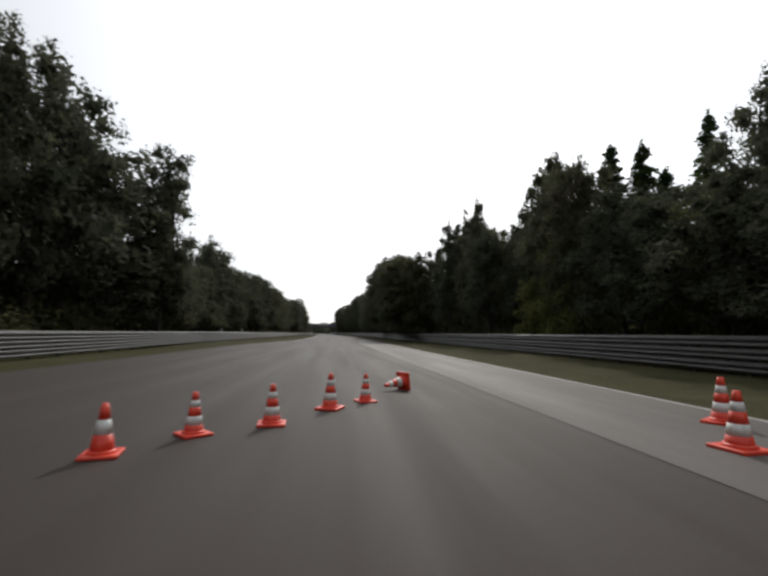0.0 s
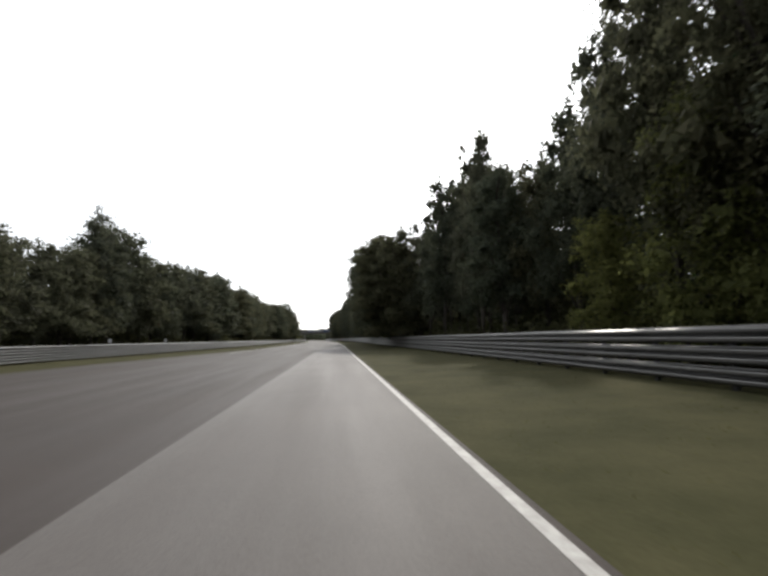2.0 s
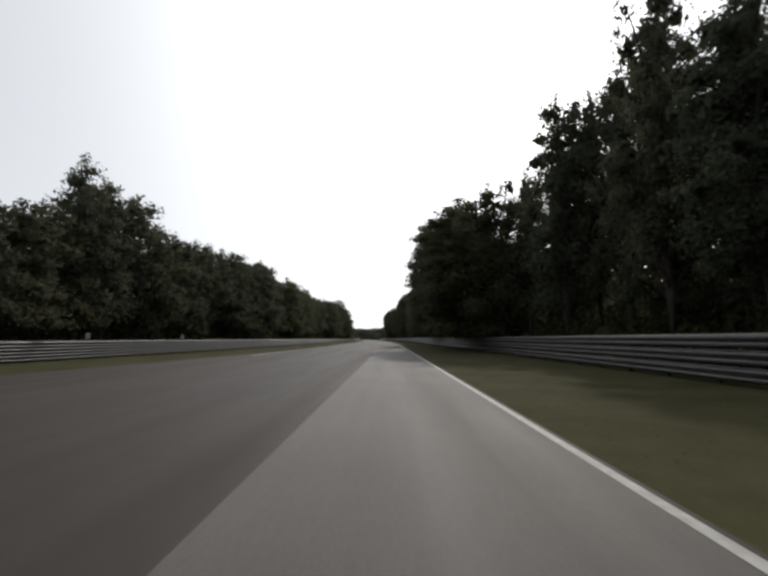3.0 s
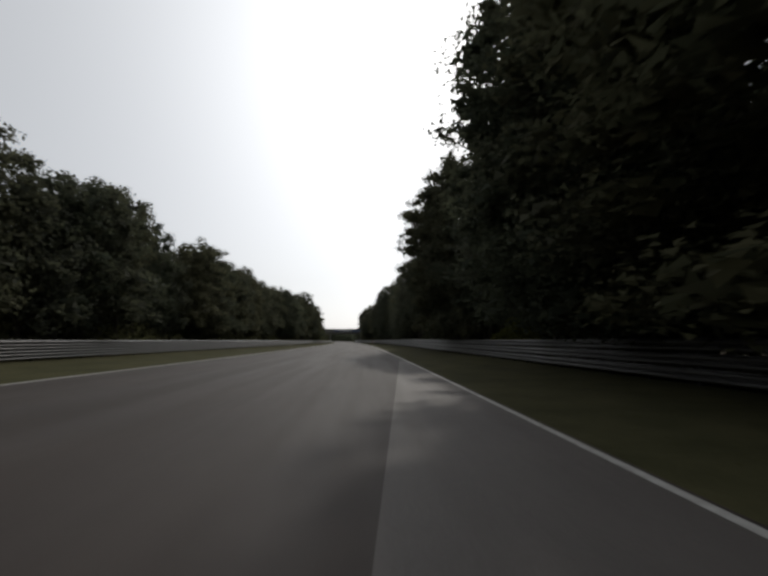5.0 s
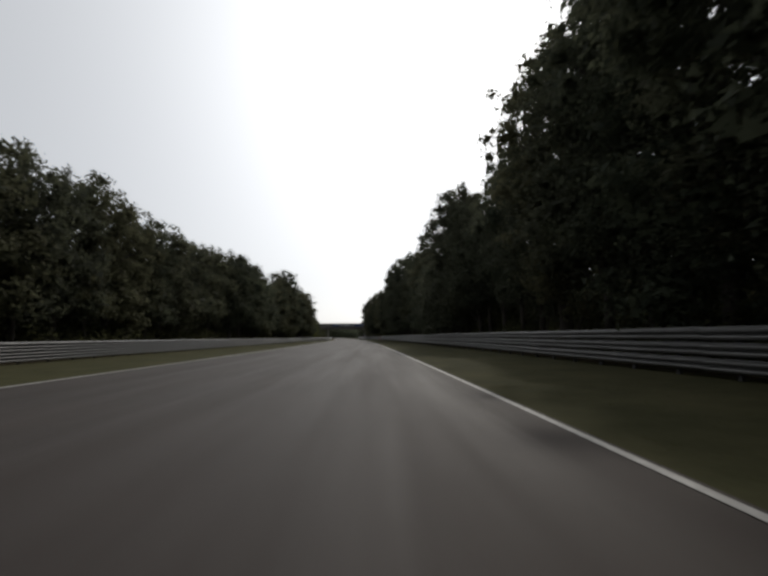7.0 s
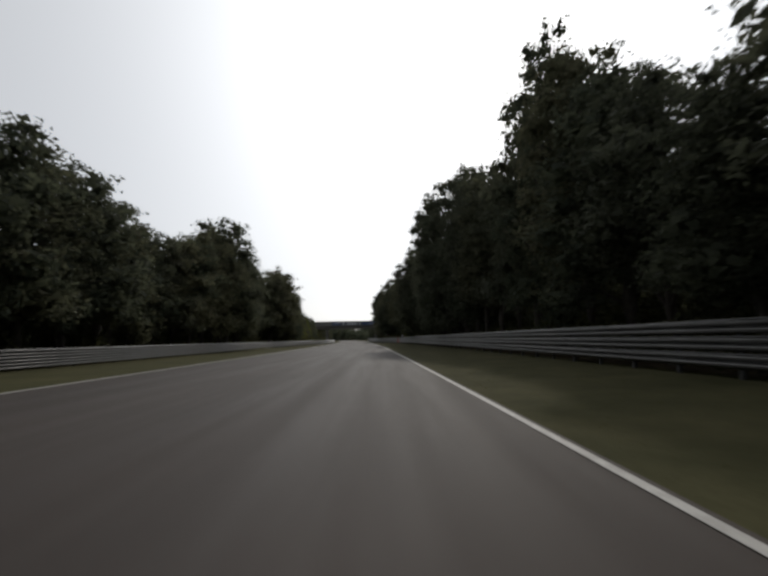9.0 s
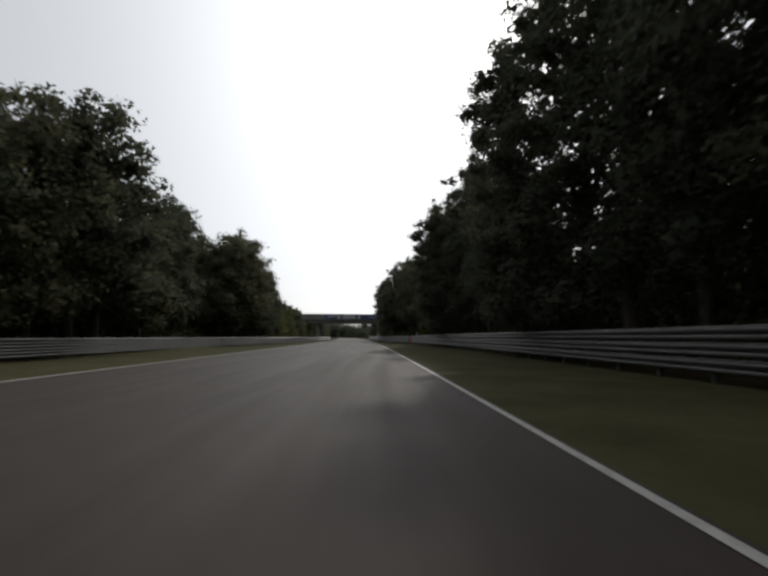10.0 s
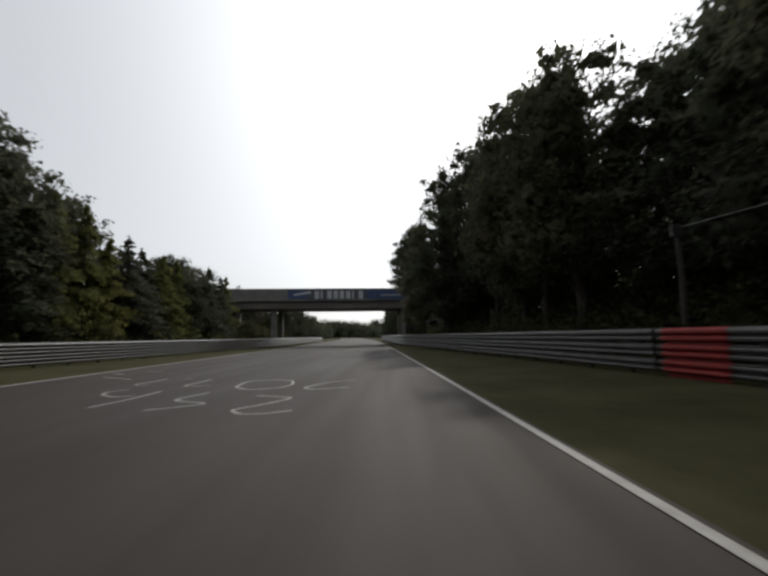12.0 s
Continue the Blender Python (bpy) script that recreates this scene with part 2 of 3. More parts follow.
me = strip("road", -120, 700, left_edge, lambda y: 0.13, 0.0, ASPHALT, 0.05)
tagged(new("road", me), "worn grey asphalt race track", "road", kind="structure")
me = strip("road_lane", -60, 92, line_between(((-60, -3.0), (60, -3.1), (92, -0.4))), lambda y: -0.05, 0.006, ASPHALT_LIGHT)
tagged(new("road_lane", me), "paler resurfaced strip of asphalt", "road", kind="structure")
me = strip("edge_line", -120, 700, lambda y: -0.055, lambda y: 0.055, 0.010, PAINT)
tagged(new("edge_line", me), "worn white painted edge line", "road marking", kind="structure")
me = strip("edge_line", 62, 700, lambda y: LEFT_LINE - 0.1, lambda y: LEFT_LINE + 0.06, 0.010, PAINT)
tagged(new("edge_line", me), "thin worn white painted edge line", "road marking", kind="structure")


# ---- crash barriers ----
def beam_mesh(name, material):
    """A 4 m W-beam along y, its face towards -x, from z = 0 to 0.31."""
    prof = [(0.0, 0.0), (-0.078, 0.042), (-0.078, 0.086), (-0.071, 0.100), (-0.006, 0.140), (0.0, 0.155),
            (-0.078, 0.197), (-0.078, 0.241), (-0.071, 0.255), (-0.006, 0.295), (0.0, 0.31)]
    v, f = [], []
    for yy in (-2.03, 2.03):
        v += [(x * 1.1, yy, 0.004 + z * 1.06) for x, z in prof] + [(x * 1.1 + 0.006, yy, 0.004 + z * 1.06) for x, z in prof]
    n = len(prof)
    for i in range(n - 1):
        f += [(i, i + 1, 2 * n + i + 1, 2 * n + i), (n + i + 1, n + i, 3 * n + i, 3 * n + i + 1)]
    f += [(0, 2 * n, 3 * n, n), (n - 1, 2 * n - 1, 4 * n - 1, 3 * n - 1)]
    return mesh_of(name, v, f, material)


BEAM, BEAM_OLD, BEAM_RED = beam_mesh("beam", STEEL), beam_mesh("beam_old", STEEL_OLD), beam_mesh("beam_red", RED_STEEL)
bm = bmesh.new()
box(bm, 0.02, 0.03, -0.05, 0.05, -0.35, 1.12)
box(bm, 0.11, 0.12, -0.05, 0.05, -0.35, 1.12)
box(bm, 0.03, 0.11, -0.005, 0.005, -0.35, 1.12)
POST_MESH = bpy.data.meshes.new("post")
bm.to_mesh(POST_MESH)
bm.free()
POST_MESH.materials.append(POST)


def barrier(label, line, side, heights, lift, red=()):
    g = thing("crash_barrier", label, "crash barrier")
    for i in range(96):
        y = -14 + 4.0 * i
        x = bend(y) + line(y)
        dx = bend(y + 2) + line(y + 2) - bend(y - 2) - line(y - 2)
        turn = math.degrees(math.atan2(-dx, 4.0))
        for k, z in enumerate(heights):
            b = part("beam", BEAM if side > 0 else BEAM_OLD, None, g)
            b.matrix_basis = pose(x + (0.002 * (i % 2)), y, z + lift(y) + 0.004 * math.sin(i * 1.7), 0, 0, turn + (0 if side > 0 else 180))
        for yy in (y - 1.0, y + 1.0):
            b = part("post", POST_MESH, None, g)
            b.matrix_basis = pose(bend(yy) + line(yy), yy, heights[-1] + 0.30 - 1.15 + lift(yy), 0, 0, turn + (0 if side > 0 else 180))
    for k, z in enumerate(heights if red else ()):
        y = (red[0] + red[1]) / 2
        turn = math.degrees(math.atan2(bend(y - 2) + line(y - 2) - bend(y + 2) - line(y + 2), 4.0))
        b = part("red_sleeve", BEAM_RED, None, g, "red painted length of beam")
        b.matrix_basis = pose(bend(y) + line(y) - 0.006, y, z + lift(y) - 0.004, 0, 0, turn) @ Matrix.Diagonal((1.04, (red[1] - red[0]) / 4.06, 1.03, 1))
    if red:
        y = (red[0] + red[1]) / 2
        b = part("red_board", box(bmesh.new(), 0.008, 0.016, -0.9, 0.9, 0.05, 1.18, 0.003), RED_STEEL, g, "red board behind the beams")
        b.matrix_basis = pose(bend(y) + line(y), y, lift(y), 0, 0, turn)
    return g


barrier("weathered galvanised steel three-beam crash barrier behind the grass", rail_left, -1, (0.05, 0.365, 0.68), lambda y: 0.0)
barrier("galvanised steel three-beam crash barrier with a red painted length", rail_right, 1, (0.18, 0.565, 0.95), line_between(((-50, 0.02), (95, 0.0), (150, 0.14), (240, 0.16), (262, 0.0), (600, 0.0))), (261.75, 263.7))


# ---- trees ----
def leaves(rng, lobes, count, size, squash=0.75, inner=0.16):
    """Small three-cornered leaf blades on the shells of the lobes: arrays of vertices and faces."""
    c = np.array([l[:3] for l in lobes])
    r = np.array([l[3] for l in lobes])
    w = r ** 1.8
    pick = rng.choice(len(lobes), count, p=w / w.sum())
    d = rng.normal(size=(count, 3))
    d /= np.linalg.norm(d, axis=1)[:, None]
    core = rng.random(count) < inner
    rad = r[pick] * np.where(core, 0.65 * rng.random(count), 0.60 + 0.44 * rng.random(count) ** 0.7)
    p = c[pick] + d * rad[:, None] * np.array([1, 1, squash])
    nrm = d + 0.9 * rng.normal(size=(count, 3)) + np.array([0, 0, 0.4])
    nrm /= np.linalg.norm(nrm, axis=1)[:, None]
    u = np.cross(nrm, rng.normal(size=(count, 3)))
    u /= np.linalg.norm(u, axis=1)[:, None]
    v = np.cross(nrm, u)
    s = ((0.55 + 0.75 * rng.random(count)) * np.where(core, np.minimum(size * 2.4, 0.28 * r[pick]), size * 0.88))[:, None]
    tri = np.stack([p - u * s * 0.8 - v * s * 0.45, p + u * s + nrm * s * 0.2, p - u * s * 0.3 + v * s * 0.75], 1)
    return tri.reshape(-1, 3), np.arange(count * 3).reshape(-1, 3)


def fast_mesh(name, v, f, material):
    me = bpy.data.meshes.new(name)
    me.vertices.add(len(v))
    me.vertices.foreach_set("co", np.asarray(v, np.float32).ravel())
    me.loops.add(f.size)
    me.loops.foreach_set("vertex_index", f.ravel().astype(np.int32))
    me.polygons.add(len(f))
    me.polygons.foreach_set("loop_start", np.arange(0, f.size, f.shape[1], dtype=np.int32))
    me.materials.append(material)
    me.update(calc_edges=True)
    return me


def broadleaf(seed, height, radius, low, count, size, material, label, lobe_n=24, lean=0.0, droop=0.0):
    rng = np.random.default_rng(seed)
    tree = thing("tree", label, "tree", "trees along the track")
    v, f = [], []
    wob = rng.normal(size=(6, 2)) * 0.12
    trunk = [(lean * (i / 5) ** 1.3 + wob[i, 0] * i * 0.5, wob[i, 1] * i * 0.5, height * 0.86 * i / 5) for i in range(6)]
    trunk[0] = (0, 0, -0.1)
    tube(v, f, trunk, [height * 0.016 * k for k in (1.25, 0.9, 0.75, 0.55, 0.35, 0.12)], 8)
    lobes = []
    for i in range(lobe_n):
        h = low + (0.93 - low) * ((i + rng.random()) / lobe_n) ** 0.85
        t = (h - low) / (1 - low)
        out = radius * (0.25 + 0.80 * math.sin(math.pi * min(1, 0.20 + 0.78 * t)) ** 0.8) * (0.5 + 0.5 * rng.random())
        a = i * 2.4 + rng.random() * 0.9
        r = radius * (0.27 + 0.17 * rng.random()) * (1.15 - 0.45 * t)
        x, y, z = out * 0.72 * math.cos(a) + lean * h ** 0.8, out * 0.72 * math.sin(a), height * h
        lobes.append((x, y, z - droop * out, r))
        if i % 2 == 0:
            k = min(4, int(h * 5))
            s = trunk[k]
            mid = ((s[0] + x) / 2, (s[1] + y) / 2, (s[2] + z) / 2 + 0.3)
            tube(v, f, [s, mid, (x, y, z)], [height * 0.006, height * 0.0045, 0.015], 5)
        for _ in range(2):
            e = np.clip(rng.normal(size=3), -1.1, 1.1) * r * 0.68
            lobes.append((x + e[0], y + e[1], z - droop * out + e[2] * 0.8, r * 0.45))
    lobes += [(trunk[5][0] * 0.7, trunk[5][1] * 0.7, height * q, radius * w) for q, w in ((0.78, 0.36), (0.84, 0.31), (0.89, 0.25), (0.93, 0.20), (0.965, 0.15), (0.99, 0.10))]
    lobes += [(lean * q ** 0.8, 0, height * q, radius * 0.45) for q in np.linspace(low + 0.08, 0.74, 7)]
    part("trunk", mesh_of("trunk", v, f, BARK, True), None, tree)
    lv, lf = leaves(rng, lobes, count, size, 0.75, 0.33)
    part("crown", fast_mesh("crown", lv, lf, material), None, tree)
    return tree


def conifer(seed, height, radius, label, count=10000, leaf=None, size=0.17):
    rng = np.random.default_rng(seed)
    tree = thing("tree", label, "tree", "trees along the track")
    v, f = [], []
    tube(v, f, [(0, 0, -0.1), (0.05, 0, height * 0.5), (0, 0.05, height)], [height * 0.014, height * 0.009, 0.02], 8)
    pts = []
    for i in range(int(height * 9)):
        t = rng.random() ** 0.9
        z = height * (0.10 + 0.87 * t)
        a = rng.random() * 6.283
        rr = (radius * (1 - t) ** 0.75 + 0.12) * (0.55 + 0.55 * rng.random())
        drop = (0.15 + 0.25 * rng.random()) * rr
        tip = (rr * math.cos(a), rr * math.sin(a), z - drop)
        if i % 3 == 0:
            tube(v, f, [(0, 0, z), tip], [0.035, 0.008], 4)
        for q in np.linspace(0.3, 1.0, 4):
            pts.append((tip[0] * q, tip[1] * q, z - drop * q * q, 0.20 + 0.14 * rr * (1.1 - 0.5 * q)))
    pts += [(0, 0, height * q, 0.16) for q in (0.94, 0.96, 0.98, 1.0)]
    part("trunk", mesh_of("trunk", v, f, BARK, True), None, tree)
    lv, lf = leaves(rng, pts, count, size, 0.6)
    part("crown", fast_mesh("crown", lv, lf, leaf or LEAF_C), None, tree)
    return tree


BROAD = "leafy broadleaf tree in dark summer green behind the barrier"
PALE = "slender pale-leaved tree with an open airy crown"
SPRUCE = "dark green pointed conifer standing among broadleaf trees"
# master trees, each with its nominal height; the copies scale them
MASTERS = {
    "a": (broadleaf(1, 15, 4.4, 0.29, 14500, 0.130, LEAF_A, BROAD), 15),
    "b": (broadleaf(2, 15, 3.9, 0.26, 14500, 0.128, LEAF_A, BROAD, 28), 15),
    "c": (broadleaf(3, 15, 4.8, 0.32, 14500, 0.136, LEAF_A, BROAD, 22), 15),
    "d": (broadleaf(4, 15, 3.2, 0.24, 14500, 0.112, LEAF_B, PALE, 30, droop=0.25), 15),
    "e": (broadleaf(5, 15, 3.6, 0.30, 14500, 0.118, LEAF_B, PALE, 24, droop=0.15), 15),
    "f": (broadleaf(10, 15, 4.3, 0.20, 7600, 0.176, LEAF_A, BROAD, 24), 15),
    "g": (broadleaf(12, 15, 3.7, 0.18, 7600, 0.172, LEAF_A, BROAD, 28), 15),
    "h": (broadleaf(13, 15, 4.6, 0.22, 7600, 0.178, LEAF_A, BROAD, 20), 15),
    "i": (broadleaf(14, 15, 3.1, 0.20, 7600, 0.158, LEAF_B, PALE, 30, droop=0.25), 15),
    "A": (broadleaf(21, 23, 5.3, 0.12, 25000, 0.112, LEAF_A, BROAD, 34), 23),
    "B": (broadleaf(22, 23, 4.7, 0.10, 25000, 0.110, LEAF_A, BROAD, 38), 23),
    "P": (broadleaf(23, 23, 4.8, 0.14, 25000, 0.106, LEAF_B, "tall broadleaf tree with a bare trunk and high crown", 32), 23),
    "W": (broadleaf(31, 18, 4.5, 0.11, 26000, 0.114, LEAF_A, "old tree leaning out with its boughs over the verge", 38, lean=3.4), 18),
    "V": (broadleaf(32, 18, 4.2, 0.12, 26000, 0.114, LEAF_A, "old tree leaning out with its boughs over the verge", 34, lean=3.8), 18),
    # its leaf colour carries the sunlit look of the wood's edge
    "Y": (broadleaf(33, 9, 3.2, 0.14, 13000, 0.09, LEAF_F, "small tree at the wood's edge, sunlit yellow-green put into its leaf colour", 24), 9),
    "s": (conifer(6, 15, 2.6, SPRUCE), 15),
    "y": (conifer(8, 15, 4.2, "young pointed tree in olive green near the bridge", 9000, LEAF_F, 0.22), 15),
    "z": (conifer(9, 15, 3.6, "young pointed tree in dull green near the bridge", 9000, LEAF_B, 0.21), 15),
    "t": (conifer(7, 15, 2.2, SPRUCE), 15),
}
used = set()


def spread(tree):
    """How far a crown reaches, stray leaves left out."""
    me = next(c for c in tree.children if c.name.startswith("crown")).data
    co = np.empty(len(me.vertices) * 3, np.float32)
    me.vertices.foreach_get("co", co)
    return float(max(np.percentile(np.hypot(co[0::3], co[1::3]), 98.5) * 0.98, np.percentile(co[0::3], 99.75)))


SPREAD = {k: spread(t) for k, (t, _) in MASTERS.items()}


def plant(kind, y, x, height, turn, radius):
    """A copy of a master tree with that height and crown radius, in metres."""
    ob, nominal = MASTERS[kind]
    k, w = height / nominal, radius / SPREAD[kind]
    m = pose(bend(y) + x, y, -0.03, 0, 0, turn) @ Matrix.Diagonal((w, w, k, 1))
    if kind not in used:
        used.add(kind)
        ob.matrix_basis = m
        return ob
    return copy_thing(ob, m @ Matrix.Diagonal((1 / ob.scale.x, 1 / ob.scale.y, 1 / ob.scale.z, 1)))


rng = random.Random(11)
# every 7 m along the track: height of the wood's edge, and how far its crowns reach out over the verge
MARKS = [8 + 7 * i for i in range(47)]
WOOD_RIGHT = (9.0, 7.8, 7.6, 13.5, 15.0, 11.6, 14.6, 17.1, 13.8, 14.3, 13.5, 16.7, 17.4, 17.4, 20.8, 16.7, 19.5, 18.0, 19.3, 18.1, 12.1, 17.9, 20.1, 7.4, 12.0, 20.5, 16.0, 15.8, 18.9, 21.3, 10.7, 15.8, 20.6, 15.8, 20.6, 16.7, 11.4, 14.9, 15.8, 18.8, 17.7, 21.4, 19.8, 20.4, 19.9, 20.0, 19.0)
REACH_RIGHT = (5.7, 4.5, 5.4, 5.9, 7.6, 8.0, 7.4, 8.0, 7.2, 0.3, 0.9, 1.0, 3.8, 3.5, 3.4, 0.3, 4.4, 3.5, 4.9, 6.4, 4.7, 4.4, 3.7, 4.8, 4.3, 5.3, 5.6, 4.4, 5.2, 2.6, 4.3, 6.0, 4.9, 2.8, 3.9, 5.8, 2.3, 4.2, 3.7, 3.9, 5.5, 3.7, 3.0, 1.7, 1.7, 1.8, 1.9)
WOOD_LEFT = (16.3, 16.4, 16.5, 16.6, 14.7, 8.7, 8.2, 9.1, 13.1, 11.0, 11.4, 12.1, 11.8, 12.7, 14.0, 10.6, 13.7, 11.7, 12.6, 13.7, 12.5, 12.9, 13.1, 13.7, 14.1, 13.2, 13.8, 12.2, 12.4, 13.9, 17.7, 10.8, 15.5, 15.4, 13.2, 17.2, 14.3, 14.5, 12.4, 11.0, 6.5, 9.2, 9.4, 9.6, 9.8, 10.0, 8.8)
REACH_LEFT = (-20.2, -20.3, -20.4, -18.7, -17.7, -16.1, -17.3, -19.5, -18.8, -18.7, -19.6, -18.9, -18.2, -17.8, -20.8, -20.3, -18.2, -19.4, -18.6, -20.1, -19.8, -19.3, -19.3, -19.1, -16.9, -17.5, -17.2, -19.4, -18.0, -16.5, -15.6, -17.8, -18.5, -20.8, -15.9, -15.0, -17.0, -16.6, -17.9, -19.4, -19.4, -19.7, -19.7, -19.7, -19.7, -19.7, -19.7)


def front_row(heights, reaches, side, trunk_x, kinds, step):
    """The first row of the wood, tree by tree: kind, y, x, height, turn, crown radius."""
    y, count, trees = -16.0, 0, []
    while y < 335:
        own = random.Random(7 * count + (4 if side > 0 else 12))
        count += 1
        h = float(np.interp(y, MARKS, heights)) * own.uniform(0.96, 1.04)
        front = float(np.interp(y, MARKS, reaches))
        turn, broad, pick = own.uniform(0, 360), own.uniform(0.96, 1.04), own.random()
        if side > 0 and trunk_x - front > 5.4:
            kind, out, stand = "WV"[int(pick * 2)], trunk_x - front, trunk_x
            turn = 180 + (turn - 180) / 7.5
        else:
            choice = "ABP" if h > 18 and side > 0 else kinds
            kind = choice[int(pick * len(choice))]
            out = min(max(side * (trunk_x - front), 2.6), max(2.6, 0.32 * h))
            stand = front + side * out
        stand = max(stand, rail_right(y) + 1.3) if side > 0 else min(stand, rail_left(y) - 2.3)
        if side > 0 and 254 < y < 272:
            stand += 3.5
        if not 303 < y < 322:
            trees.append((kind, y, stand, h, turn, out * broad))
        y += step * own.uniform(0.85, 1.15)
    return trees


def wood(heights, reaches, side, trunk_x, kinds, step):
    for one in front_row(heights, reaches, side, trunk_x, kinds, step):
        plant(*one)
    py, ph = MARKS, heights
    # the rows behind, which nobody could count
    nr = np.random.default_rng(40 + side)
    lobes, fine, tv, tf = [], [], [], []
    for back in (4.5, 9.0, 15.0, 23.0):
        y = -36.0 + back * 0.3
        while y < 400:
            h = float(np.interp(y, py, ph)) * (rng.uniform(0.74, 0.92) if back < 6 else rng.uniform(0.62, 0.84))
            x = bend(y) + trunk_x + side * (back + (rng.uniform(-1, 1) if back < 6 else rng.uniform(-2.6, 2.6)))
            if not 301 < y < 322:
                for q in range(11):
                    t = (q + 0.5) / 11
                    r = (1.0 + 1.5 * math.sin(math.pi * (0.15 + 0.8 * t))) * (h / 15) ** 0.5
                    (fine if back < 6 else lobes).append((x + rng.uniform(-1.6, 1.6), y + rng.uniform(-2.2, 2.2), h * (0.06 + 0.88 * t), r))
                tube(tv, tf, [(x, y, -0.1), (x, y, h * 0.8)], [0.2, 0.06], 5)
            y += 6.0 * rng.uniform(0.8, 1.2)
    # low scrub between the trunks
    y = -36.0
    while y < 300:
        for out in (4.2, 8.0):
            x = bend(y) + trunk_x + side * (out + rng.uniform(-1, 1))
            fine.append((x, y + rng.uniform(-1, 1), rng.uniform(0.9, 4.6), rng.uniform(1.1, 1.6)))
        y += 2.0
    lv, lf = leaves(nr, lobes, 36 * len(lobes), 0.54, 0.75, 0.35)
    nv, nf = leaves(nr, fine, 165 * len(fine), 0.23, 0.75, 0.12)
    lv, lf = np.concatenate([lv, nv]), np.concatenate([lf, nf + len(lv)])
    # the wood goes on behind, in larger clumps
    deep = []
    for back in (31.0, 39.0, 48.0, 58.0, 70.0, 84.0, 100.0, 118.0, 138.0, 160.0):
        y = -60.0 + back * 0.3
        while y < 520:
            h = float(np.interp(y, py, ph)) * rng.uniform(0.58, 0.8)
            x = bend(y) + trunk_x + side * (back + rng.uniform(-0.08, 0.08) * back)
            if not 300 < y < 324:
                for t in (0.3, 0.5, 0.68, 0.84):
                    deep.append((x + rng.uniform(-2.5, 2.5), y + rng.uniform(-3, 3), h * t, rng.uniform(2.4, 3.6) * (1.25 - 0.5 * t) * (1 + back / 220)))
            y += (5.0 + back * 0.06) * rng.uniform(0.7, 1.3)
    dv, df = leaves(nr, deep, 20 * len(deep), 1.35, 0.75, 0.2)
    lv, lf = np.concatenate([lv, dv]), np.concatenate([lf, df + len(lv)])
    ob = new("woodland", fast_mesh("woodland", lv, lf, LEAF_A))
    tagged(ob, "dense dark green woodland behind the first row of trees", "wood", kind="stuff")
    ob = new("woodland_trunks", mesh_of("woodland_trunks", tv, tf, BARK, True))
    tagged(ob, "dark bare trunks inside the dense woodland", "wood", kind="stuff")


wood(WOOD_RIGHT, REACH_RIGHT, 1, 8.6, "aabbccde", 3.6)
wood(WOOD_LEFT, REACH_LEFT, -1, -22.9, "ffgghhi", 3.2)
# conifers that stand out of the wood
for y, x, h, r in ((31.6, 15.6, 15.5, 2.9), (33.4, 14.4, 16.1, 2.9), (31.0, 20.5, 18.0, 2.8), (24, 17.5, 13.5, 2.3), (20.5, 16.5, 13.5, 2.3)):
    plant(rng.choice("st"), y, x, h, rng.uniform(0, 360), r)
plant("e", 18.4, 11.0, 12.6, 60, 2.3)
plant("t", 28.5, 14.8, 12.3, 130, 2.6)
for y, x, h, r in ((29.6, 8.6, 8.2, 2.2), (18.6, 8.7, 7.4, 2.2), (33.5, 8.2, 5.5, 1.7)):
    plant("Y", y, x, h, rng.uniform(0, 360), r)
# young growth beside the bridge
for i in range(13):
    y = 274 + 2.2 * i
    plant(rng.choice("yyiz"), y, -20.2 + 0.075 * (y - 274) + rng.uniform(-0.5, 0.5), rng.uniform(0.9, 1.12) * (9.0 - 0.06 * (y - 274)), rng.uniform(0, 360), rng.uniform(2.0, 2.6))
plant("i", 247.3, -19.9, 15.4, 40, 2.2)
plant("i", 261.0, -18.6, 12.2, 40, 2.2)
for kind, y, x, h, r in (("g", 292, -20.5, 9, 3.0), ("f", 298, -20, 8.5, 3.0), ("d", 297.5, 3.6, 13.6, 3.0), ("b", 293, 5.2, 13, 3.6), ("d", 44.0, 8.4, 12.0, 2.2), ("d", 49.0, 8.8, 16.6, 2.2), ("d", 57.6, 8.4, 16.2, 2.6), ("i", 60.0, -21.6, 13.3, 2.2), ("g", 39.5, -19.8, 16.3, 3.1)):
    plant(kind, y, x, h, rng.uniform(0, 360), r)


def bush(seed, y, x, height, wide, label):
    r = np.random.default_rng(seed)
    g = thing("bush", label, "bush", m=pose(bend(y) + x, y, -0.03))
    v, f, spots = [], [], []
    for k in range(9):
        a, o = k * 2.4, wide * 0.42 * r.random() ** 0.5
        tip = (o * math.cos(a), o * math.sin(a) * 1.6, height * (0.5 + 0.35 * r.random()))
        tube(v, f, [(0.1 * math.cos(a), 0.1 * math.sin(a), -0.1), tip], [0.05, 0.012], 5)
        for _ in range(3):
            e = r.normal(size=3) * 0.35
            spots.append((tip[0] + e[0], tip[1] + e[1], tip[2] * (0.55 + 0.5 * r.random()), wide * 0.17))
    part("stems", mesh_of("stems", v, f, BARK, True), None, g)
    lv, lf = leaves(r, spots, 9000, 0.12)
    part("foliage", fast_mesh("foliage", lv, lf, LEAF_E), None, g)


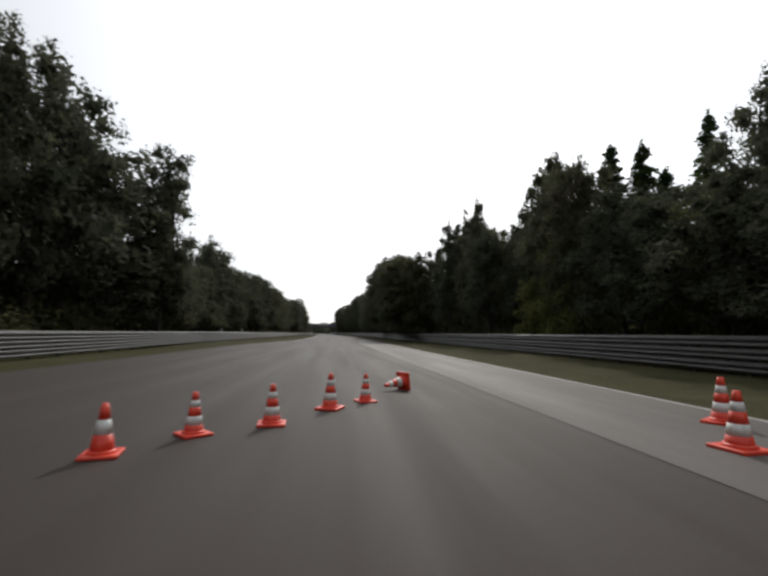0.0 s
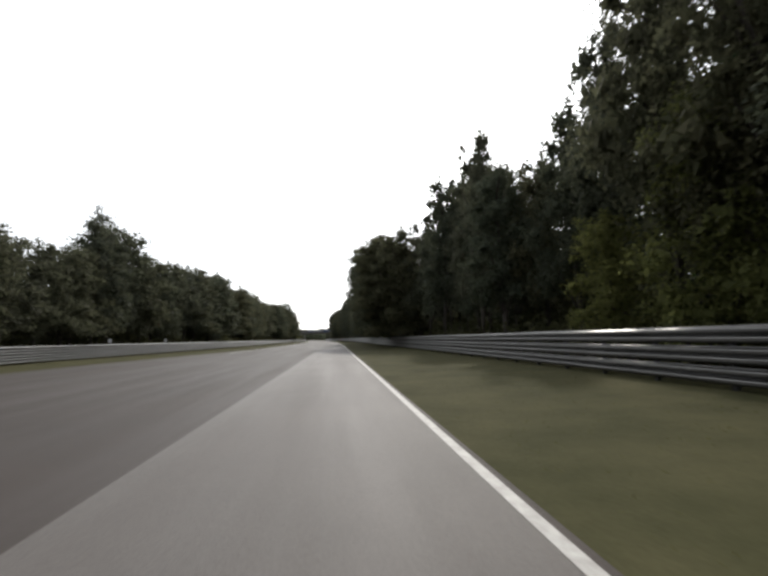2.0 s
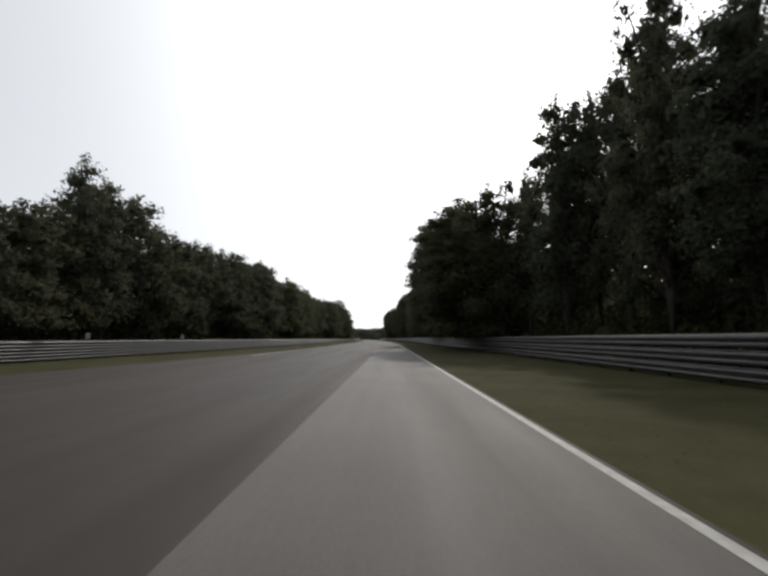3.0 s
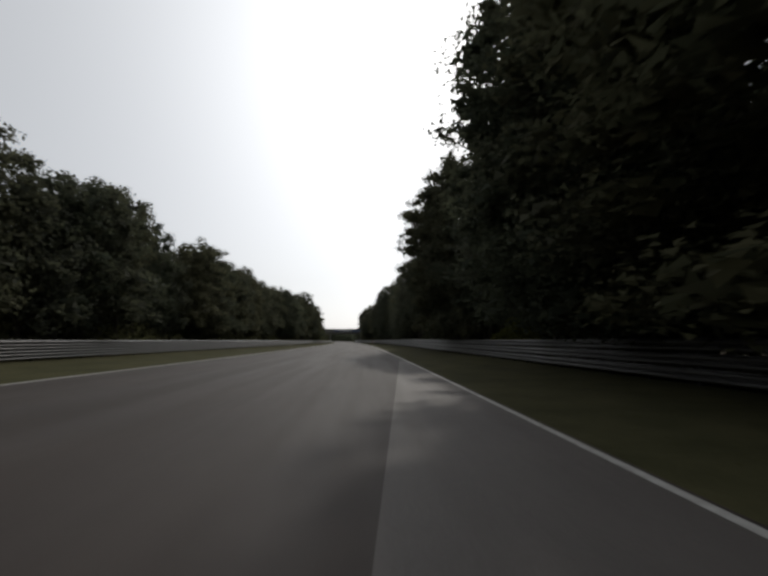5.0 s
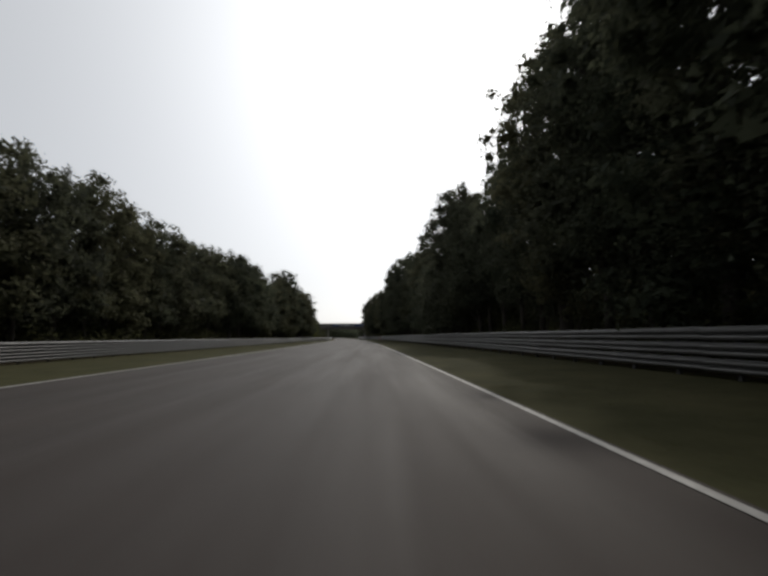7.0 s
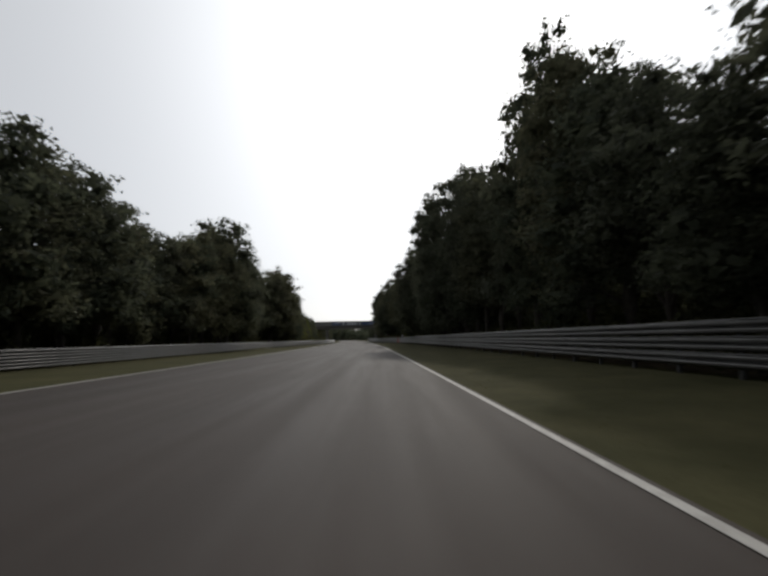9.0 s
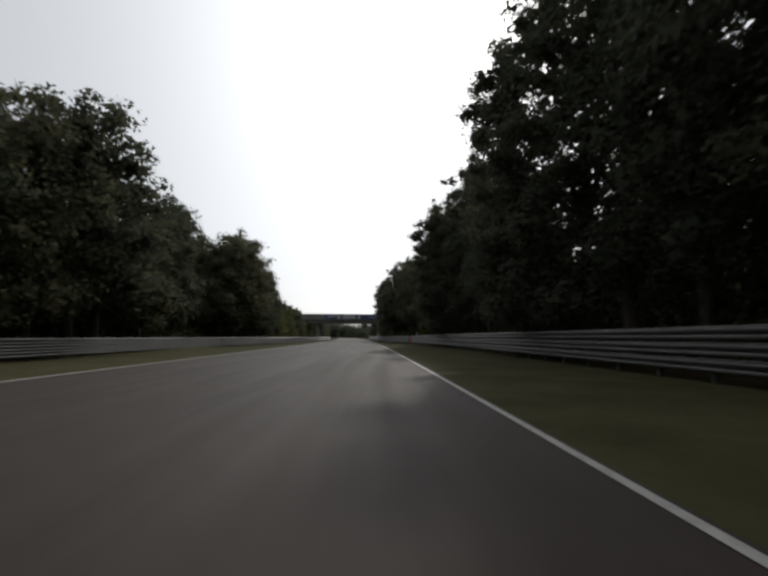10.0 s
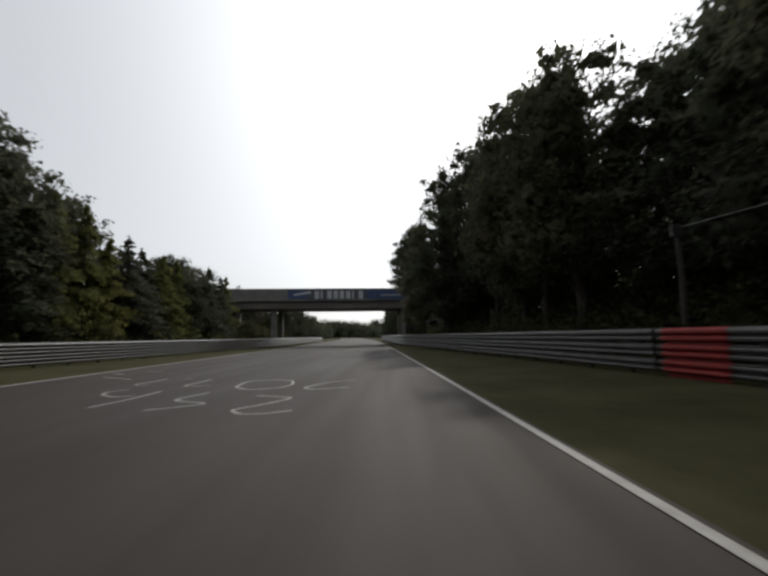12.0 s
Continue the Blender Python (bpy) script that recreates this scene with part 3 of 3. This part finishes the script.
bush(61, 250.5, 8.1, 4.4, 5.0, "broad olive-green bush in front of the dark wood")
bush(62, 246, 9.2, 3.6, 4.0, "olive-green bush beside the barrier")
bush(63, 96, 8.5, 3.2, 4.0, "yellowish green bush at the wood's edge")


# ---- undergrowth and far woods ----
def growth(name, label, category, seed, spots, per, size, material):
    g = np.random.default_rng(seed)
    lv, lf = leaves(g, spots, per * len(spots), size, 0.8)
    ob = new(name, fast_mesh(name, lv, lf, material))
    return tagged(ob, label, category, kind="stuff")


for side, line in ((1, rail_right), (-1, rail_left)):
    spots = []
    y = -30.0
    while y < 330:
        for _ in range(3):
            yy = y + rng.uniform(-2, 2)
            out = rng.uniform(1.8, 6.5) if side < 0 or not 256 < yy < 270 else rng.uniform(2.7, 6.5)
            x = line(yy) + side * out
            h = min(rng.uniform(0.5, 1.1) + 0.22 * out, out - 0.9)
            spots.append((bend(yy) + x, yy, h * 0.75, h))
        y += 1.9
    growth("undergrowth", "dense dark green undergrowth and brambles behind the barrier", "undergrowth", 20 + side, spots, 130, 0.17, LEAF_D)
spots = []
for i in range(420):
    y = rng.uniform(400, 760)
    side = rng.choice((-1, 1))
    x = rng.uniform(9, 60) if side > 0 else rng.uniform(-80, -20)
    h = rng.uniform(6, 9.5) if y < 600 else rng.uniform(8, 12)
    spots.append((bend(y) + x, y, h * 0.62, h * 0.42))
    spots.append((bend(y) + x + rng.uniform(-2, 2), y, h * 0.25, h * 0.4))
for i in range(160):
    x = rng.uniform(-120, 60)
    y = 640 + rng.uniform(0, 60)
    h = rng.uniform(12, 19)
    spots.append((bend(y) + x, y, h * 0.6, h * 0.42))
    spots.append((bend(y) + x, y, h * 0.22, h * 0.4))
growth("far_wood", "distant mixed wood beyond the bridge in dull green", "wood", 31, spots, 90, 0.9, LEAF_A)


# ---- road bridge over the track ----
BY = 308.0
bx = bend(BY)
bridge = thing("road_bridge", "concrete road bridge over the track with a blue and grey banner", "bridge", m=pose(bx, BY, 0, 0, 0, heading(BY)))
part("girder", box(bmesh.new(), -26, 14, 0.35, 7.5, 4.7, 5.65, 0.06), GIRDER, bridge, "dark weathered concrete girder")
part("deck", box(bmesh.new(), -26, 14, 0.0, 7.9, 5.65, 5.95, 0.04), CONCRETE, bridge)
part("parapet", box(bmesh.new(), -26, 14, 0.05, 0.25, 5.95, 7.15, 0.02), PANEL_GREY, bridge, "grey parapet panels")
part("parapet", box(bmesh.new(), -26, 14, 7.65, 7.85, 5.95, 7.1, 0.02), CONCRETE, bridge)
part("banner", box(bmesh.new(), -12.3, -9.9, 0.0, 0.03, 5.75, 7.05, 0.008), PANEL_BLUE, bridge, "blue end of the advertising banner")
part("banner", box(bmesh.new(), -9.9, -2.3, 0.0, 0.03, 5.75, 7.05, 0.008), PANEL_SLATE, bridge, "dark slate middle of the advertising banner")
part("banner", box(bmesh.new(), -2.3, 2.6, 0.0, 0.03, 5.75, 7.05, 0.008), PANEL_BLUE, bridge, "blue end of the advertising banner")
part("banner_edge", box(bmesh.new(), -26, 14, 0.02, 0.30, 7.15, 7.25, 0.02), CONCRETE, bridge)
for i in range(8):
    x = -8.95 + i * 0.79
    part("banner_bar", box(bmesh.new(), x, x + (0.2 if i in (1, 6) else 0.56), -0.015, 0.0, 5.93, 6.92, 0.004), LETTER, bridge, "pale block on the banner")
bm = bmesh.new()
for k in range(5):
    box(bm, -11.6 + 0.42 * k, -11.1 + 0.42 * k, -0.012 - 0.001 * k, 0.0, 6.35 + 0.06 * k, 6.58 + 0.08 * k, 0.004)
part("banner_mark", bm, LETTER, bridge, "pale emblem shape on the banner")
part("banner_bar", box(bmesh.new(), -0.6, 1.9, -0.012, 0.0, 6.3, 6.42, 0.004), LETTER, bridge)
for x0, x1, y0 in ((-14.55, -14.0, 1.0), (-14.55, -14.0, 5.6), (2.0, 2.55, 1.0), (2.0, 2.55, 5.6)):
    bm = box(bmesh.new(), x0, x1, y0, y0 + 0.9, -0.2, 4.7, 0.05)
    for vv in bm.verts:
        if vv.co.z < 0.5:
            vv.co.x += 0.05 if vv.co.x > (x0 + x1) / 2 else -0.05
    part("pier", bm, CONCRETE, bridge, "pale concrete pier")
part("abutment", box(bmesh.new(), -26, -20.0, 0.6, 7.3, -0.3, 4.7, 0.08), GIRDER, bridge)
part("abutment", box(bmesh.new(), 6.0, 14, 0.6, 7.3, -0.3, 4.7, 0.08), GIRDER, bridge)


def bank(name, y0, y1, foot, width, rise):
    """A grass slope beside the track, rising away from it."""
    v, f = [], []
    cols = 6
    rows_ = int((y1 - y0) / 3) + 1
    for j in range(rows_):
        y = y0 + 3.0 * j
        end = min(1.0, j / 4, (rows_ - 1 - j) / 4)
        for i in range(cols + 1):
            t = i / cols
            lump = 0.18 * noise.noise((t * 3.0, y * 0.2, 5.0)) * t
            v.append((bend(y) + foot + width * t, y, -0.06 + (rise * (3 * t * t - 2 * t ** 3) + lump) * end))
    w = cols + 1
    for j in range(rows_ - 1):
        for i in range(cols):
            q = (j * w + i, j * w + i + 1, (j + 1) * w + i + 1, (j + 1) * w + i)
            f.append(q if width > 0 else q[::-1])
    tagged(new(name, mesh_of(name, v, f, GRASS, True)), "grassy bank rising beside the track past the bridge", "bank", kind="structure")


bank("bank_east", 317, 430, 2.3, 9.0, 2.4)
bank("bank_west", 317, 430, -13.9, -6.0, 1.0)
for i in range(9):
    y = 326 + 7.5 * i + rng.uniform(-1, 1)
    plant(rng.choice("fgh"), y, -17.6 + rng.uniform(-0.6, 0.6), rng.uniform(6.4, 8.0), rng.uniform(0, 360), rng.uniform(2.3, 2.9))
for i in range(5):
    plant(rng.choice("fgh"), 396 + 8 * i, 7.5 + rng.uniform(-0.8, 0.8), rng.uniform(9.5, 12.0), rng.uniform(0, 360), rng.uniform(3.0, 3.8))


# ---- traffic cones ----
def cone_part(r0, r1, z0, z1, n=24):
    return lathe([(r0, z0), (r1, z1)], n, True)


CONE = "orange and white striped plastic traffic cone on the asphalt"


STRIPED = ((0.03, 0.26, ORANGE), (0.26, 0.46, WHITE), (0.46, 0.66, ORANGE), (0.66, 0.82, WHITE), (0.82, 1.0, ORANGE))
ONE_BAND = ((0.03, 0.42, ORANGE), (0.42, 0.70, WHITE), (0.70, 1.0, ORANGE))


def cone(bands, label, h=0.47):
    g = thing("traffic_cone", label, "traffic cone", "cones on the track")
    part("base", box(bmesh.new(), -0.16, 0.16, -0.16, 0.16, 0.0, 0.035, 0.012), ORANGE, g)
    r = lambda z: 0.112 - 0.085 * z / h
    for a, b, mat in bands:
        part("band", cone_part(r(a * h), r(b * h), a * h, b * h), mat, g, "white reflective band" if mat is WHITE else "")
    rim = lathe([(r(h * 0.04) + 0.012, 0.033), (r(h * 0.04) + 0.012, 0.048), (r(h * 0.07), 0.060)], 20, True)
    part("collar", rim, ORANGE, g)
    return g


lone = cone(ONE_BAND, "orange traffic cone with one white band on the asphalt")
lone.matrix_basis = pose(-8.26, 7.5, 0.0, 0, 0, 12)
first = cone(STRIPED, CONE)
first.matrix_basis = pose(-7.70, 8.3, 0.0, 0, 0, 40)
for x, y, k, turn in ((-6.93, 8.84, 1.06, 5), (-6.22, 10.0, 1.14, 70), (-5.63, 10.72, 1.0, 20), (-0.80, 8.8, 1.36, 33), (-1.92, 7.43, 1.32, 8), (-0.95, 7.2, 1.32, 50)):
    copy_thing(first, pose(x, y, 0.0, 0, 0, turn) @ Matrix.Diagonal((k, k, k, 1)))
fallen = copy_thing(first, pose(-4.7, 12.4, 0.185, 0, 98, 215) @ Matrix.Diagonal((1.15, 1.15, 1.15, 1)))
tagged(fallen, "orange and white striped traffic cone lying on its side")

# ---- writing sprayed on the asphalt, kept as plain strokes ----
STROKES = (((-7.77, 264.8), (-7.78, 264.1), (-7.9, 263.2), (-7.47, 263.2)), ((-6.39, 264.5), (-6.53, 262.8), (-5.86, 263.0)),
           ((-4.05, 264.0), (-4.63, 264.4), (-5.24, 263.9), (-5.15, 262.6), (-4.68, 262.1), (-4.08, 262.4), (-3.88, 263.1), (-4.05, 264.0)),
           ((-2.41, 264.1), (-3.06, 263.6), (-3.54, 262.4), (-3.23, 262.0), (-2.49, 262.5)),
           ((-7.46, 262.3), (-7.71, 261.9), (-7.54, 261.4), (-7.06, 261.0), (-6.76, 261.2)), ((-6.55, 261.9), (-6.56, 260.7), (-6.72, 259.7)),
           ((-5.4, 261.6), (-5.71, 260.5), (-4.76, 260.1), (-5.61, 259.4)), ((-4.24, 261.1), (-3.4, 260.8), (-3.85, 259.9), (-4.21, 259.4), (-3.97, 259.0), (-3.61, 259.0), (-3.22, 259.3)),
           ((-10.5, 266.9), (-9.92, 266.4)), ((-10.1, 265.6), (-8.81, 264.8)), ((-9.8, 267.6), (-9.25, 267.5)), ((-7.18, 264.7), (-7.11, 264.9)))
writing = thing("road_writing", "white unreadable strokes sprayed on the asphalt", "road marking")
for s in STROKES:
    v, f = [], []
    fine = []
    for a, b in zip(s, s[1:]):
        fine += [(a[0] + (b[0] - a[0]) * k / 5, a[1] + (b[1] - a[1]) * k / 5) for k in range(5)]
    fine.append(s[-1])
    for _ in range(2):
        fine = [fine[0]] + [((p[0] + 2 * q[0] + w[0]) / 4, (p[1] + 2 * q[1] + w[1]) / 4) for p, q, w in zip(fine, fine[1:], fine[2:])] + [fine[-1]]
    for i, (x, y) in enumerate(fine):
        a, b = fine[max(0, i - 1)], fine[min(len(fine) - 1, i + 1)]
        d = Vector((b[0] - a[0], b[1] - a[1], 0)).normalized()
        n = Vector((-d.y, d.x, 0)) * 0.034
        c = Vector((x + bend(y), y, 0.008))
        v += [c + n, c - n]
    f = [(2 * i, 2 * i + 1, 2 * i + 3, 2 * i + 2) for i in range(len(fine) - 1)]
    part("stroke", mesh_of("stroke", v, f, PAINT), None, writing)

# ---- pole, cable and signs behind the barrier ----
pole = thing("utility_pole", "dark wooden pole with a cable and fittings", "pole")
py_ = 265.5
px = bend(py_) + 7.3
v, f = [], []
tube(v, f, [(px, py_, -0.1), (px + 0.03, py_, 2.4), (px, py_, 4.4)], [0.115, 0.10, 0.09], 12)
part("shaft", mesh_of("shaft", v, f, WOOD, True), None, pole)
part("junction_box", box(bmesh.new(), px - 0.30, px + 0.06, py_ - 0.22, py_ - 0.10, 4.0, 4.38, 0.02), POST, pole)
for z in (1.6, 2.1, 2.6, 3.1, 3.6):
    part("step_iron", box(bmesh.new(), px - 0.02, px + 0.24, py_ - 0.16, py_ - 0.12, z, z + 0.05, 0.01), POST, pole)
v, f = [], []
tube(v, f, [(px + 0.5 * k / 12, py_ - 36 * k / 12, 4.32 - 2.6 * (k / 12) * (1 - k / 12)) for k in range(13)], [0.015] * 13, 5)
part("cable", mesh_of("cable", v, f, CABLE, True), None, pole)
for x, y, w, h, z in ((5.85, 257.3, 0.27, 0.27, 1.55), (6.1, 258.6, 0.2, 0.16, 1.7)):
    g = thing("small_sign", "small pale metal sign plate behind the barrier", "sign", "signs by the barrier", pose(bend(y) + x, y, 0))
    part("plate", box(bmesh.new(), -w / 2, w / 2, -0.01, 0.01, z, z + h, 0.004), SIGN, g)
    part("stake", box(bmesh.new(), -0.02, 0.02, 0.012, 0.05, -0.1, z + h, 0.004), POST, g)
for y in (57.7, 69.5):
    g = thing("small_sign", "small pale marker plate on a thin post above the barrier", "sign", "markers by the barrier", pose(bend(y) - 19.45, y, 0))
    part("plate", box(bmesh.new(), -0.13, 0.13, -0.01, 0.01, 1.12, 1.45, 0.004), SIGN, g)
    part("stake", box(bmesh.new(), -0.02, 0.02, 0.012, 0.05, -0.1, 1.4, 0.004), POST, g)

# ---- grass tufts on both verges ----
g = np.random.default_rng(5)
n = 100000
yy = -10 + 330 * g.random(n)
right = g.random(n) < 0.5
rr, rl, le = (np.array([fn(a) for a in yy]) for fn in (rail_right, rail_left, left_edge))
xx = np.where(right, 0.5 + (rr + 0.8 - 0.5) * g.random(n), le - 0.3 + (rl - 0.8 - le + 0.3) * g.random(n))
cx = xx + np.array([bend(a) for a in yy])
ang = g.random(n) * 6.28
hh = 0.003 + 0.025 * g.random(n) ** 2
wd = 0.004 + 0.008 * g.random(n)
ca, sa = np.cos(ang) * wd, np.sin(ang) * wd
base = np.stack([cx, yy, -0.04 + 0.02 * np.maximum(xx, 0)], 1)
tip = base + np.stack([g.normal(size=n) * 0.04, g.normal(size=n) * 0.04, hh + 0.02], 1)
tri = np.stack([base - np.stack([ca, sa, 0 * ca], 1), base + np.stack([ca, sa, 0 * ca], 1), tip], 1).reshape(-1, 3)
tagged(new("grass", fast_mesh("grass", tri, np.arange(3 * n).reshape(-1, 3), BLADE)), "short olive and straw-coloured verge grass", "grass", kind="stuff")
